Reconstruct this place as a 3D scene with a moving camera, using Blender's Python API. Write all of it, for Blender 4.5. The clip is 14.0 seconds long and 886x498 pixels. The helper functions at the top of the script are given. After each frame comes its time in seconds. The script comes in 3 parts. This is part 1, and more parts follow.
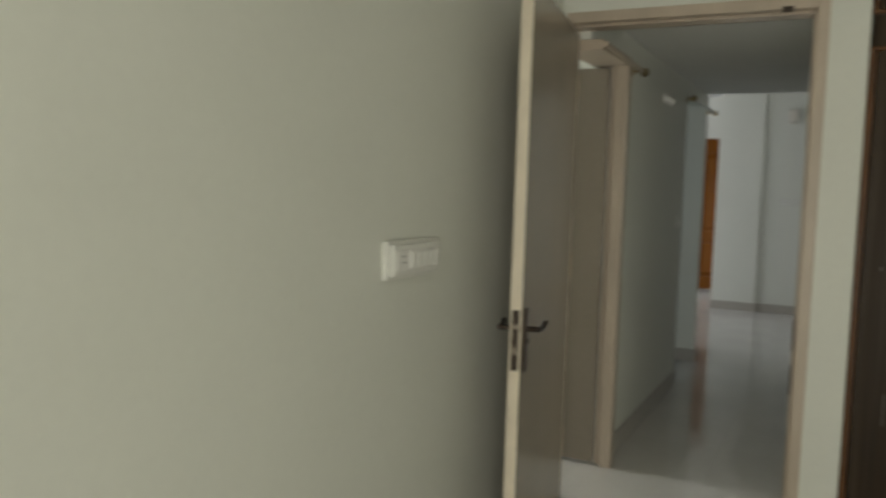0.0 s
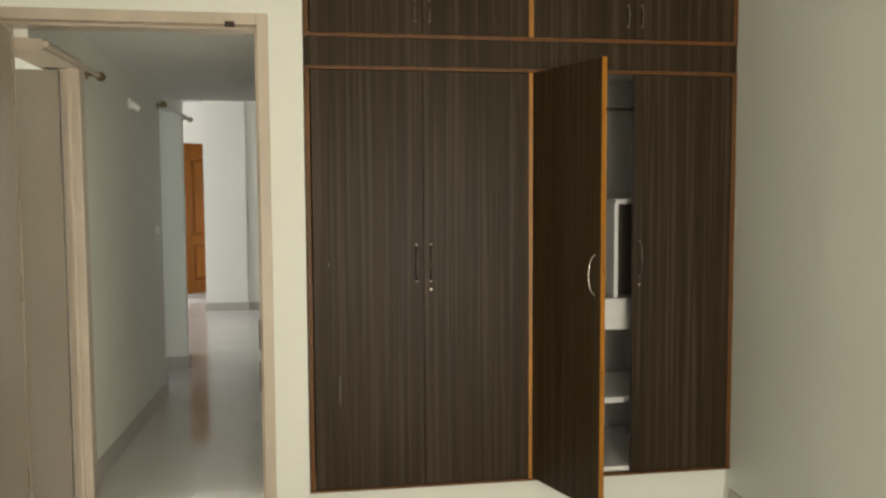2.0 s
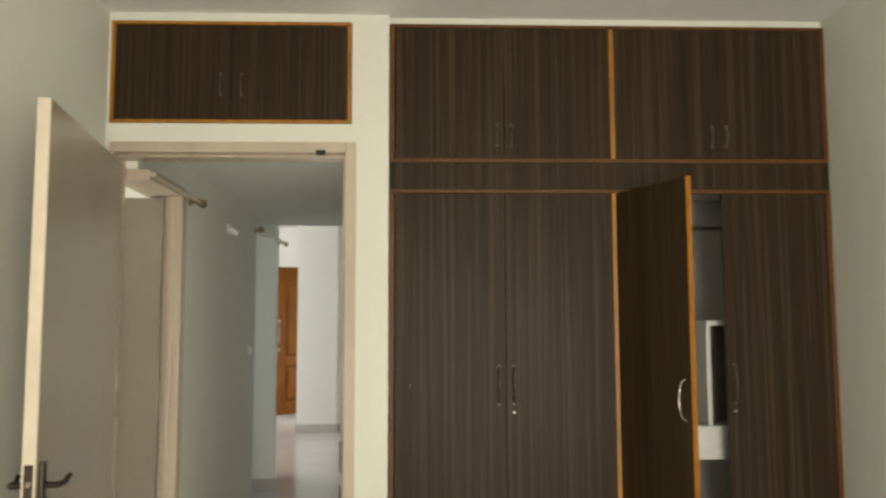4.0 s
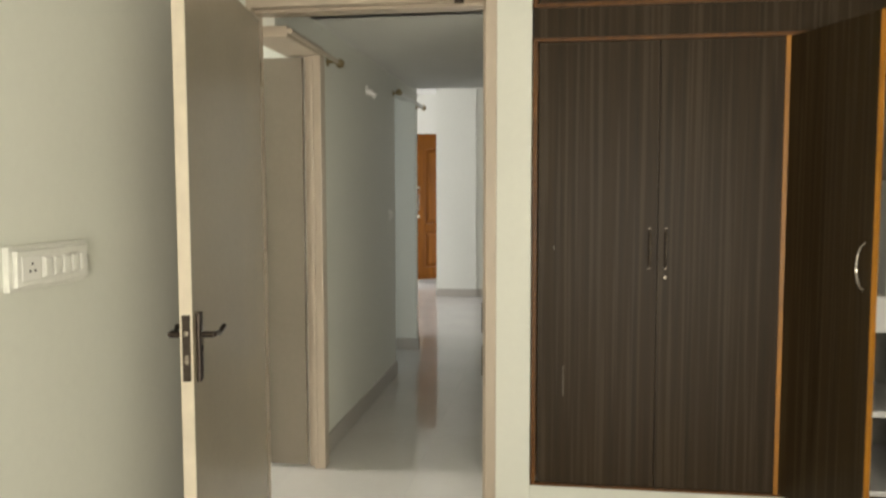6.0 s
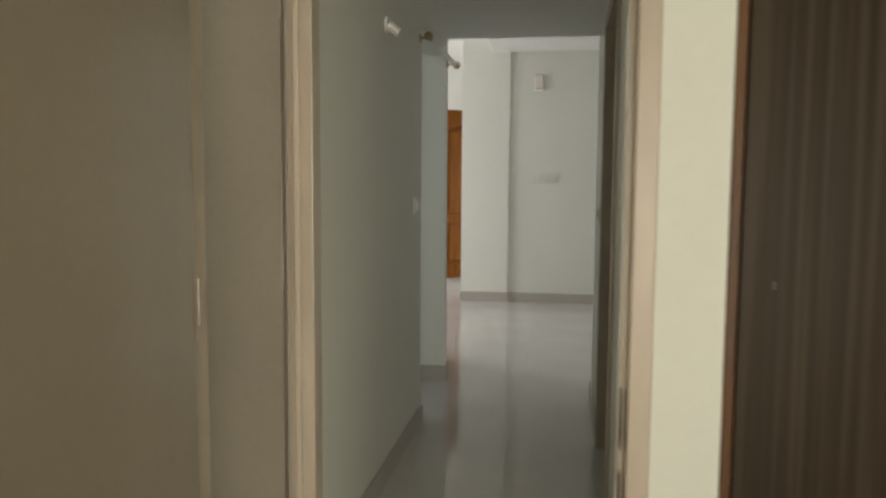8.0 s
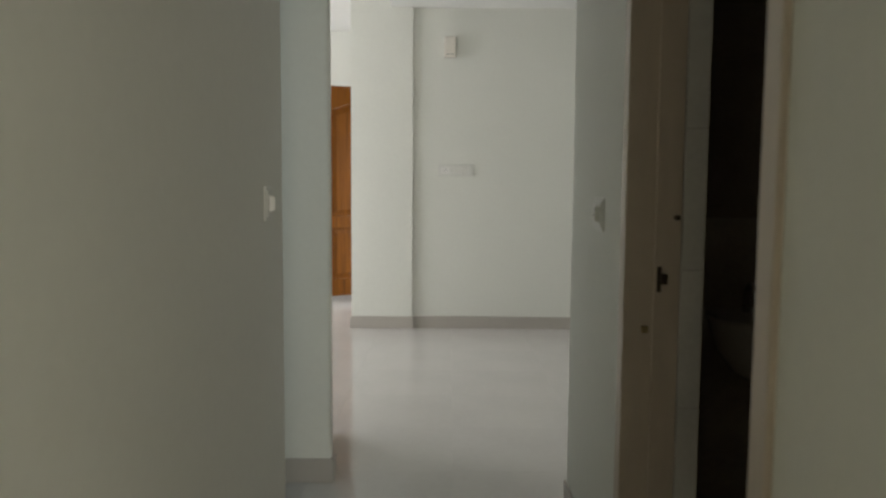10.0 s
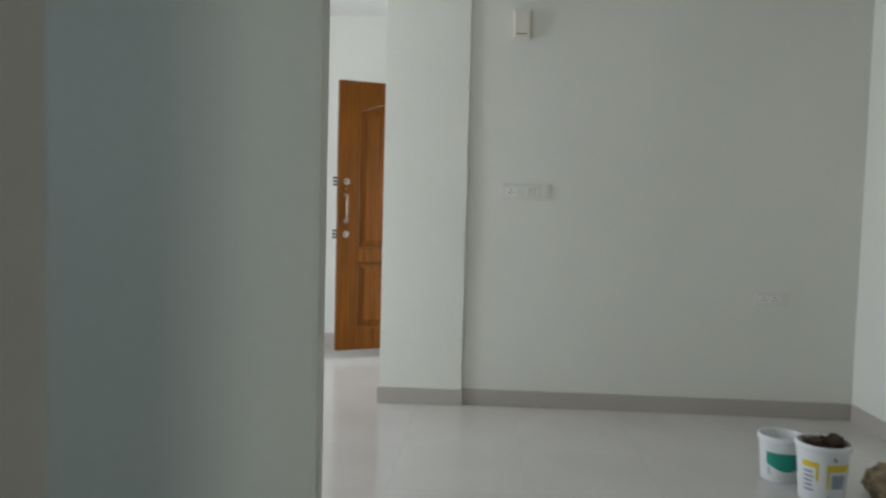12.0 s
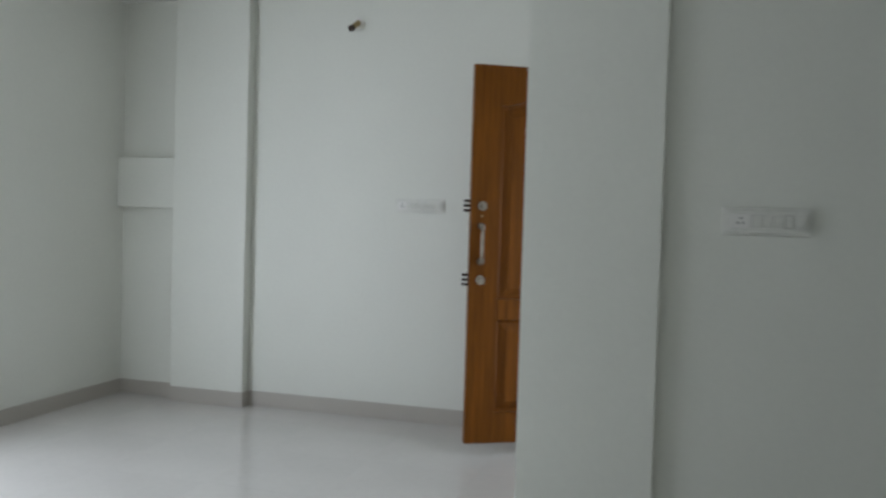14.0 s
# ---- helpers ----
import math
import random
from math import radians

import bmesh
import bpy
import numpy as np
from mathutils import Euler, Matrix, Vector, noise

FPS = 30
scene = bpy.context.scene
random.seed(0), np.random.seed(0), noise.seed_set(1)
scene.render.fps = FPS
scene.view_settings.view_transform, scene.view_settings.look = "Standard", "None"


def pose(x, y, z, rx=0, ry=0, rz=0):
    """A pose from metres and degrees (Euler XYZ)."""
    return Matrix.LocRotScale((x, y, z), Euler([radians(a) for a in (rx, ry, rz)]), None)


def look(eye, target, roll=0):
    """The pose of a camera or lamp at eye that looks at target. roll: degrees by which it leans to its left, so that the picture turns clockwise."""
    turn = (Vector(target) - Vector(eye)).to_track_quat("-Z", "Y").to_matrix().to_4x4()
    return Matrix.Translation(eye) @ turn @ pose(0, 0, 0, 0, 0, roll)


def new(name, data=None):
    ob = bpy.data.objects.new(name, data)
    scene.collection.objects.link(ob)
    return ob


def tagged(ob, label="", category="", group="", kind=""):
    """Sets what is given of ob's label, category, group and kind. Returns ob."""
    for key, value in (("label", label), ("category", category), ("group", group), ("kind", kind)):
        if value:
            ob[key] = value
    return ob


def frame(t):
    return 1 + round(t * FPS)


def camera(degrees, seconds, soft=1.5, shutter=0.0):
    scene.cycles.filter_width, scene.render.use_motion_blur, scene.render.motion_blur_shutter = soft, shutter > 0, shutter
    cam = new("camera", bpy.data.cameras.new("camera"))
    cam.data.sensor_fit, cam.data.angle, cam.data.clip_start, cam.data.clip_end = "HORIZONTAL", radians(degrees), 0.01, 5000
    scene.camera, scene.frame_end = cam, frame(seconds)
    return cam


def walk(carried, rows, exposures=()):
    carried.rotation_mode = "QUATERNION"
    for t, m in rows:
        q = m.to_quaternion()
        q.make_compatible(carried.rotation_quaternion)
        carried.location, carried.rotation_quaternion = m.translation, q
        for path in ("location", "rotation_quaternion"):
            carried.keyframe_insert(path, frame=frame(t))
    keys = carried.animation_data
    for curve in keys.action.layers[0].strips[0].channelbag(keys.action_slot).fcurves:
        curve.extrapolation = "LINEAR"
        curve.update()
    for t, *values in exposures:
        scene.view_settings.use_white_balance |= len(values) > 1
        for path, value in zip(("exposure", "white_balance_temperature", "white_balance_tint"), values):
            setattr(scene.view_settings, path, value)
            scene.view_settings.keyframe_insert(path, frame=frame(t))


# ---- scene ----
cam = camera(58.5, 14.0, soft=2.5, shutter=0.5)
EXPOSURES = [(0.0, -0.95, 6300, 9), (0.5, -0.8, 6350, 10), (1.0, -0.5, 6500, 11), (1.5, -0.15, 6650, 12), (3.0, 0.15, 6750, 12), (6.5, 0.07, 6700, 12), (8.0, -0.15, 6750, 12), (10.5, -0.02, 6500, 11), (11.5, -0.12, 6250, 10), (12.5, -0.33, 6000, 9), (13.2, -0.47, 5950, 8), (14.0, -0.9, 5900, 8)]
PATH = [
    (0, (0.891, 0.043, 1.376), (0.006, 1.829, 1.219), 1.8),
    (0.5, (0.914, 0.085, 1.36), (0.34, 1.997, 1.245), 0.2),
    (1, (0.989, 0.085, 1.345), (0.766, 2.07, 1.245), 0.3),
    (1.5, (1.012, 0.08, 1.366), (1.119, 2.074, 1.257), 0.0),
    (2, (1.037, 0.086, 1.403), (1.33, 2.06, 1.27), -0.3),
    (2.5, (1.057, 0.086, 1.39), (1.299, 2.069, 1.303), -1.0),
    (3, (1.076, 0.077, 1.396), (1.291, 2.064, 1.477), -0.9),
    (3.2, (1.079, 0.081, 1.394), (1.299, 2.062, 1.551), -0.8),
    (5.3, (1.064, 0.134, 1.39), (0.824, 2.111, 1.573), 0.7),
    (5.5, (1.062, 0.15, 1.384), (0.824, 2.134, 1.484), 0.6),
    (6, (1.049, 0.234, 1.353), (0.77, 2.208, 1.204), -0.1),
    (6.5, (0.98, 0.449, 1.339), (0.668, 2.416, 1.151), -0.3),
    (7, (0.87, 0.805, 1.335), (0.583, 2.776, 1.154), -0.3),
    (7.5, (0.8, 1.225, 1.341), (0.503, 3.195, 1.166), -0.3),
    (8, (0.648, 1.74, 1.33), (0.349, 3.708, 1.148), 0.4),
    (8.2, (0.588, 1.955, 1.343), (0.316, 3.926, 1.152), 0.2),
    (10.3, (0.355, 3.855, 1.239), (0.347, 5.847, 1.063), 0.5),
    (10.5, (0.333, 4.019, 1.238), (0.315, 6.011, 1.054), 0.8),
    (11, (0.286, 4.501, 1.252), (0.233, 6.494, 1.097), 0.9),
    (11.5, (0.238, 4.935, 1.242), (0.182, 6.931, 1.108), 1.0),
    (12, (0.2, 5.356, 1.255), (0.091, 7.35, 1.132), 1.5),
    (12.5, (0.146, 5.797, 1.262), (0.019, 7.79, 1.161), 1.7),
    (13, (0.101, 6.268, 1.27), (-0.059, 8.26, 1.19), 1.5),
    (13.5, (0.133, 6.714, 1.267), (-0.212, 8.682, 1.195), 1.2),
    (14, (0.098, 7.181, 1.275), (-0.449, 9.103, 1.212), 1.7),
]
walk(cam, [(t, look(eye, target, roll)) for t, eye, target, roll in PATH], EXPOSURES)

# ---- world and daylight ----
world = bpy.data.worlds.new("sky")
scene.world = world
world.use_nodes = True
wn = world.node_tree.nodes
sky = wn.new("ShaderNodeTexSky")
sky.sky_type, sky.sun_disc = "NISHITA", False
sky.sun_elevation, sky.sun_rotation = radians(55), radians(110)
world.node_tree.links.new(sky.outputs[0], wn["Background"].inputs[0])
wn["Background"].inputs[1].default_value = 0.12
sun = new("sun", bpy.data.lights.new("sun", "SUN"))
sun.data.energy, sun.data.angle, sun.data.color = 1.0, radians(12), (1, 0.95, 0.88)
sun.matrix_world = look((6, 2, 10), (0, 5, 0))


def window_light(name, place, target, w, h, watts, colour):
    ob = new(name, bpy.data.lights.new(name, "AREA"))
    ob.data.shape, ob.data.size, ob.data.size_y = "RECTANGLE", w, h
    ob.data.energy, ob.data.color = watts, colour
    ob.matrix_world = look(place, target)
    return ob


window_light("daylight_bedroom", (1.85, -2.5, 0.95), (1.75, 0, 0.9), 1.75, 1.6, 118, (1.0, 0.95, 0.82))
window_light("daylight_living", (-3.56, 9.25, 1.2), (0, 9.55, 0.75), 1.8, 2.0, 92, (0.965, 0.97, 1.0))
window_light("daylight_side_room", (-1.20, 4.9, 1.5), (-0.45, 6.2, 1.15), 1.0, 1.2, 4.2, (0.80, 0.95, 1.0))
window_light("daylight_side_door", (-3.34, 3.74, 1.35), (0, 3.68, 1.6), 0.6, 1.1, 85, (0.98, 0.98, 0.92))
window_light("daylight_entrance", (0.3, 11.32, 0.95), (-2, 11.6, 0.7), 0.9, 1.7, 14, (0.93, 0.97, 1.0))

# ---- materials ----


def material(name, colour, rough=0.6, metal=0.0, vary=0.06, scale=3.0, fine=60.0, bump=0.05, stretch=(1, 1, 1), island=0.0, coat=0.0, dark=None, stripes=0.0, spec=0.5):
    m = bpy.data.materials.new(name)
    m.use_nodes = True
    n, l = m.node_tree.nodes, m.node_tree.links
    b = n["Principled BSDF"]
    b.inputs["Roughness"].default_value, b.inputs["Metallic"].default_value = rough, metal
    b.inputs["Coat Weight"].default_value = coat
    b.inputs["Specular IOR Level"].default_value = spec
    co = n.new("ShaderNodeTexCoord")
    mp = n.new("ShaderNodeMapping")
    mp.inputs["Scale"].default_value = stretch
    l.new(co.outputs["Object"], mp.inputs[0])
    big, small = n.new("ShaderNodeTexNoise"), n.new("ShaderNodeTexNoise")
    for tex, sc in ((big, scale), (small, fine)):
        tex.inputs["Scale"].default_value, tex.inputs["Detail"].default_value = sc, 5
        l.new(mp.outputs[0], tex.inputs["Vector"])
    mix = n.new("ShaderNodeMix")
    mix.data_type = "RGBA"
    lo = dark or tuple(c * (1 - 2.2 * vary) for c in colour)
    mix.inputs["A"].default_value, mix.inputs["B"].default_value = (*lo, 1), (*[min(1, c * (1 + vary)) for c in colour], 1)
    add = n.new("ShaderNodeMath")
    add.operation = "MULTIPLY_ADD"
    add.inputs[1].default_value = 0.35
    l.new(small.outputs["Fac"], add.inputs[0])
    sub = n.new("ShaderNodeMath")
    sub.operation = "MULTIPLY"
    sub.inputs[1].default_value = 0.65
    l.new(big.outputs["Fac"], sub.inputs[0])
    l.new(sub.outputs[0], add.inputs[2])
    ramp = n.new("ShaderNodeMapRange")
    ramp.inputs["From Min"].default_value, ramp.inputs["From Max"].default_value = 0.3, 0.68
    l.new(add.outputs[0], ramp.inputs["Value"])
    value = ramp.outputs[0]
    if island:
        info = n.new("ShaderNodeObjectInfo")
        ra = n.new("ShaderNodeMath")
        ra.operation = "MULTIPLY_ADD"
        ra.inputs[1].default_value = island
        l.new(info.outputs["Random"], ra.inputs[0])
        l.new(value, ra.inputs[2])
        value = ra.outputs[0]
    l.new(value, mix.inputs["Factor"])
    result = mix.outputs["Result"]
    if stripes:
        st = n.new("ShaderNodeTexNoise")
        st.inputs["Scale"].default_value, st.inputs["Detail"].default_value = stripes, 1
        sm = n.new("ShaderNodeMapping")
        sm.inputs["Scale"].default_value = (1, 0.3, 0.010)
        l.new(co.outputs["Object"], sm.inputs[0])
        l.new(sm.outputs[0], st.inputs["Vector"])
        sr = n.new("ShaderNodeMapRange")
        sr.inputs["From Min"].default_value, sr.inputs["From Max"].default_value = 0.51, 0.64
        sr.inputs["To Max"].default_value = 0.4
        l.new(st.outputs["Fac"], sr.inputs["Value"])
        pale = n.new("ShaderNodeMix")
        pale.data_type = "RGBA"
        pale.inputs["B"].default_value = (0.085, 0.062, 0.039, 1)
        l.new(sr.outputs[0], pale.inputs["Factor"])
        l.new(result, pale.inputs["A"])
        result = pale.outputs["Result"]
    l.new(result, b.inputs["Base Color"])
    rr = n.new("ShaderNodeMapRange")
    rr.inputs["To Min"].default_value, rr.inputs["To Max"].default_value = rough * 0.85, min(1, rough * 1.15)
    l.new(big.outputs["Fac"], rr.inputs["Value"])
    l.new(rr.outputs[0], b.inputs["Roughness"])
    if bump:
        bp = n.new("ShaderNodeBump")
        bp.inputs["Strength"].default_value, bp.inputs["Distance"].default_value = bump, 0.004
        l.new(small.outputs["Fac"], bp.inputs["Height"])
        l.new(bp.outputs[0], b.inputs["Normal"])
    return m


PLASTER = material("off_white_emulsion", (0.725, 0.735, 0.665), 0.55, vary=0.02, scale=1.2, fine=45, bump=0.10)
PLASTER_LIVING = material("white_emulsion", (0.765, 0.77, 0.705), 0.55, vary=0.02, scale=1.2, fine=45, bump=0.10)
CEILING = material("white_ceiling_paint", (0.80, 0.80, 0.77), 0.7, vary=0.02, bump=0.08)
TILE = material("cream_vitrified_tile", (0.62, 0.60, 0.568), 0.10, spec=0.4, vary=0.03, scale=2.2, fine=25, bump=0.004, island=0.12)
GROUT = material("tile_joint", (0.56, 0.535, 0.49), 0.4, vary=0.02)
SKIRT = material("grey_beige_skirting_tile", (0.45, 0.42, 0.375), 0.38, vary=0.02, scale=2, bump=0.0)
LAMINATE = material("dark_wenge_laminate", (0.0325, 0.0203, 0.0098), 0.42, vary=0.18, scale=6, fine=34, bump=0.05, stretch=(6, 2, 0.10), stripes=84.0, spec=0.13)
LAMINATE_BACK = material("dark_inner_laminate", (0.036, 0.022, 0.009), 0.45, vary=0.16, scale=6, fine=34, bump=0.05, stretch=(6, 6, 0.10), stripes=84.0, spec=0.15)
# brown for the wardrobe compartment, its inner shade put into the colour
INNER = material("compartment_shade_brown", (0.13, 0.10, 0.08), 0.45, vary=0.1, scale=6, fine=34, bump=0.03)
# EDGE_DIM: the same teak as EDGE with shade put into its colour
EDGE_DIM = material("shaded_teak_edging", (0.12, 0.046, 0.007), 0.45, vary=0.2, scale=9, fine=60, bump=0.05, stretch=(3, 3, 0.4), spec=0.3)
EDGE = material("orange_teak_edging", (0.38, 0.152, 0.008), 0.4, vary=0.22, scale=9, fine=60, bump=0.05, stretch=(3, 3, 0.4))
TEAK = material("polished_teak", (0.195, 0.066, 0.006), 0.40, vary=0.24, scale=7, fine=42, bump=0.05, stretch=(5, 5, 0.22), coat=0.0, spec=0.18)
CREAM = material("cream_enamel_paint", (0.70, 0.62, 0.49), 0.35, vary=0.06, scale=5, fine=30, bump=0.05)
FRAME = material("beige_frame_paint", (0.51, 0.43, 0.34), 0.35, vary=0.08, scale=6, fine=30, bump=0.08, stretch=(1, 1, 0.25))
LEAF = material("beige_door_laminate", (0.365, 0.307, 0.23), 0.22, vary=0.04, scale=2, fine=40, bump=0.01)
# grey-white laminate darkened to offset the strong lamp behind the side doorway
LEAF_GREY = material("shaded_grey_white_laminate", (0.235, 0.20, 0.158), 0.3, vary=0.05, scale=2, fine=40, bump=0.01)
BRONZE = material("dark_bronze", (0.065, 0.05, 0.04), 0.38, metal=0.85, vary=0.2, scale=20, fine=90)
HANDLE = material("tarnished_steel", (0.15, 0.125, 0.10), 0.45, metal=0.9, vary=0.2, scale=20, fine=90)
DULL = material("dull_nickel", (0.30, 0.26, 0.21), 0.4, metal=0.9, vary=0.2, scale=20, fine=90)
STEEL = material("brushed_steel", (0.62, 0.58, 0.52), 0.25, metal=1.0, vary=0.1, scale=20, fine=90)
BRASS = material("antique_brass", (0.42, 0.33, 0.18), 0.3, metal=1.0, vary=0.15, scale=20, fine=90)
PLASTIC = material("white_switch_plastic", (0.82, 0.81, 0.77), 0.3, vary=0.02, bump=0.0)
PLATE = material("film_covered_switch_plastic", (0.755, 0.755, 0.70), 0.3, vary=0.03, scale=30, bump=0.0)
PLASTIC_GREY = material("grey_switch_plastic", (0.66, 0.65, 0.61), 0.3, vary=0.04, bump=0.0)
IVORY = material("ivory_plastic", (0.74, 0.70, 0.62), 0.4, vary=0.05, bump=0.0)
ROD = material("white_powder_coated_tube", (0.74, 0.73, 0.69), 0.3, vary=0.03, bump=0.0)
CARCASS = material("white_cabinet_board", (0.72, 0.71, 0.69), 0.4, vary=0.03, bump=0.01)
BATH_LOW = material("brown_grey_bathroom_tile", (0.40, 0.35, 0.28), 0.35, vary=0.1, bump=0.02)
BATH_TILE = material("white_bathroom_tile", (0.62, 0.60, 0.55), 0.3, vary=0.06, bump=0.01)
# dark brown holds the dimness of the unlit bathroom, walls and ceiling alike
BATH_DARK = material("dimmed_bathroom_brown", (0.30, 0.25, 0.19), 0.35, vary=0.12, bump=0.02)
PORCELAIN = material("ivory_porcelain", (0.58, 0.54, 0.46), 0.15, vary=0.02, bump=0.0)
BUCKET = material("white_bucket_plastic", (0.80, 0.82, 0.83), 0.4, vary=0.03, bump=0.01)
GREEN = material("green_label", (0.02, 0.30, 0.22), 0.45, vary=0.05, bump=0.0)
YELLOW = material("yellow_label", (0.75, 0.58, 0.03), 0.45, vary=0.05, bump=0.0)
BLUEGREY = material("blue_grey_print", (0.30, 0.36, 0.46), 0.5, vary=0.05, bump=0.0)
RAG = material("brown_rag", (0.10, 0.055, 0.035), 0.9, vary=0.3, scale=14, fine=80, bump=0.5)
SACK = material("jute_cloth", (0.46, 0.37, 0.24), 0.9, vary=0.25, scale=22, fine=120, bump=0.6)
BLACK = material("black_rubber", (0.015, 0.014, 0.013), 0.6, vary=0.2)
SCRUFF = material("pale_scratch", (0.17, 0.145, 0.12), 0.6, vary=0.1)

# ---- building helpers ----


def box(bm, x0, y0, z0, x1, y1, z1, bevel=0.0):
    m = Matrix.Translation(((x0 + x1) / 2, (y0 + y1) / 2, (z0 + z1) / 2)) @ Matrix.Diagonal((abs(x1 - x0), abs(y1 - y0), abs(z1 - z0), 1))
    made = bmesh.ops.create_cube(bm, size=1, matrix=m)["verts"]
    if bevel:
        edges = list({e for v in made for e in v.link_edges})
        bmesh.ops.bevel(bm, geom=edges, offset=bevel, segments=2, profile=0.6, affect="EDGES")
    return bm


def cyl(bm, a, b, r0, r1=None, seg=20):
    a, b = Vector(a), Vector(b)
    m = Matrix.Translation((a + b) / 2) @ (b - a).to_track_quat("Z", "Y").to_matrix().to_4x4()
    bmesh.ops.create_cone(bm, cap_ends=True, segments=seg, radius1=r0, radius2=r0 if r1 is None else r1, depth=(b - a).length, matrix=m)
    return bm


def ball(bm, c, r, squash=(1, 1, 1)):
    bmesh.ops.create_uvsphere(bm, u_segments=18, v_segments=12, radius=r, matrix=Matrix.Translation(c) @ Matrix.Diagonal((*squash, 1)))
    return bm


def tube(bm, pts, r, seg=10):
    """A round tube through the points."""
    pts = [Vector(p) for p in pts]
    rings = []
    for i, p in enumerate(pts):
        d = (pts[min(i + 1, len(pts) - 1)] - pts[max(i - 1, 0)]).normalized()
        side = d.cross(Vector((0.31, 0.17, 0.93))).normalized()
        up = d.cross(side)
        rings.append([bm.verts.new(p + r * (math.cos(a) * side + math.sin(a) * up)) for a in [2 * math.pi * k / seg for k in range(seg)]])
    for u, v in zip(rings, rings[1:]):
        for k in range(seg):
            bm.faces.new((u[k], u[(k + 1) % seg], v[(k + 1) % seg], v[k]))
    bm.faces.new(rings[0][::-1])
    bm.faces.new(rings[-1])
    return bm


def lathe(bm, profile, seg=32):
    """A turned shape from (radius, height) pairs."""
    rings = [[bm.verts.new((r * math.cos(2 * math.pi * k / seg), r * math.sin(2 * math.pi * k / seg), z)) for k in range(seg)] for r, z in profile]
    for u, v in zip(rings, rings[1:]):
        for k in range(seg):
            bm.faces.new((u[k], u[(k + 1) % seg], v[(k + 1) % seg], v[k]))
    bm.faces.new(rings[0][::-1])
    bm.faces.new(rings[-1])
    return bm


def mesh_of(name, bm, mat, smooth=False):
    bmesh.ops.recalc_face_normals(bm, faces=bm.faces[:])
    me = bpy.data.meshes.new(name)
    bm.to_mesh(me)
    bm.free()
    me.materials.append(mat)
    if smooth:
        for p in me.polygons:
            p.use_smooth = True
        me.set_sharp_from_angle(angle=radians(40))
    return me


def part(name, bm, mat, parent, label="", smooth=False):
    ob = new(name, mesh_of(name, bm, mat, smooth))
    ob.parent = parent
    if label:
        tagged(ob, label)
    return ob


def thing(name, label, category, m=None, group="", kind=""):
    ob = new(name)
    ob.matrix_world = m or Matrix()
    return tagged(ob, label, category, group, kind)


def structure(name, boxes, mat, label, category, bevel=0.0):
    bm = bmesh.new()
    for b in boxes:
        box(bm, *b, bevel=bevel)
    return tagged(new(name, mesh_of(name, bm, mat)), label, category, kind="structure")


def B():
    return bmesh.new()


# ---- setting: floors, walls, ceilings ----
TOP = 2.95
LEFT, RIGHT, FRONT = -0.19, 2.80, 3.30   # bedroom faces
HL, HR = -0.10, 0.838                   # corridor faces
floor = structure("floor", [(-3.9, -3.0, -0.2, 3.1, 12.4, -0.006)], GROUT, "cream glossy vitrified tile floor with thin joints", "floor")

structure("wall_west_bedroom", [(-0.34, -2.6, 0, LEFT, 3.42, TOP)], PLASTER, "plain off-white painted bedroom wall", "wall")
structure("wall_east_bedroom", [(RIGHT, -2.6, 0, 2.95, 4.05, TOP)], PLASTER, "plain off-white painted bedroom wall", "wall")
structure("wall_south_bedroom", [(-0.34, -2.75, 0, 0.95, -2.6, TOP), (2.75, -2.75, 0, 2.95, -2.6, TOP), (0.95, -2.75, 0, 2.75, -2.6, 0.12), (0.95, -2.75, 2.2, 2.75, -2.6, TOP)], PLASTER, "off-white painted wall with a wide window opening", "wall")
structure("wall_north_bedroom", [
    (LEFT, FRONT, 0, -0.172, 3.42, 2.118), (LEFT, FRONT, 2.118, 0.825, 3.42, 2.195), (0.825, FRONT, 0, 0.958, 3.42, TOP),
    (LEFT, FRONT, 2.625, 0.825, 3.42, TOP), (LEFT, FRONT, 2.195, -0.181, 3.42, 2.625), (0.806, FRONT, 2.195, 0.825, 3.42, 2.625)], PLASTER, "off-white painted wall round a doorway and loft cabinet", "wall")
structure("wall_wardrobe_recess", [(0.958, 3.95, 0, RIGHT, 4.05, TOP), (HR, 3.42, 0, 0.958, 4.05, TOP), (0.958, 3.335, 2.628, RIGHT, 3.95, TOP), (0.958, 3.352, 0, RIGHT, 3.95, 0.192)], PLASTER, "off-white painted recess and plinth of the wardrobe", "wall")
structure("loft_shelf", [(LEFT, 3.42, 2.165, HR, 3.95, 2.195), (LEFT, 3.95, 2.195, HR, 4.05, 2.625)], PLASTER, "plain painted slab behind the loft cabinet", "wall")
# corridor
structure("wall_west_corridor", [(-0.22, 3.95, 0, HL, 5.88, 2.165), (-0.22, 3.42, 2.03, HL, 3.95, 2.165), (-0.22, 5.88, 2.09, HL, 6.77, 2.165)], PLASTER_LIVING, "off-white corridor wall with side openings", "wall")
structure("wall_east_corridor", [(HR, 4.05, 0, 0.975, 4.70, 2.165), (HR, 5.68, 0, 0.975, 6.57, 2.165), (HR, 4.70, 2.1, 0.975, 5.68, 2.165)], PLASTER_LIVING, "off-white corridor wall with a bathroom doorway", "wall")
structure("ceiling_corridor", [(-1.40, 4.24, 2.165, HR + 0.12, 6.6, 2.30), (-3.55, 3.42, 2.165, HR + 0.12, 4.24, 2.30)], CEILING, "low white corridor ceiling under a storage loft", "ceiling")
structure("loft_front", [(-1.4, 6.45, 2.30, 2.6, 6.6, TOP)], PLASTER_LIVING, "white painted upper wall over the corridor end", "wall")
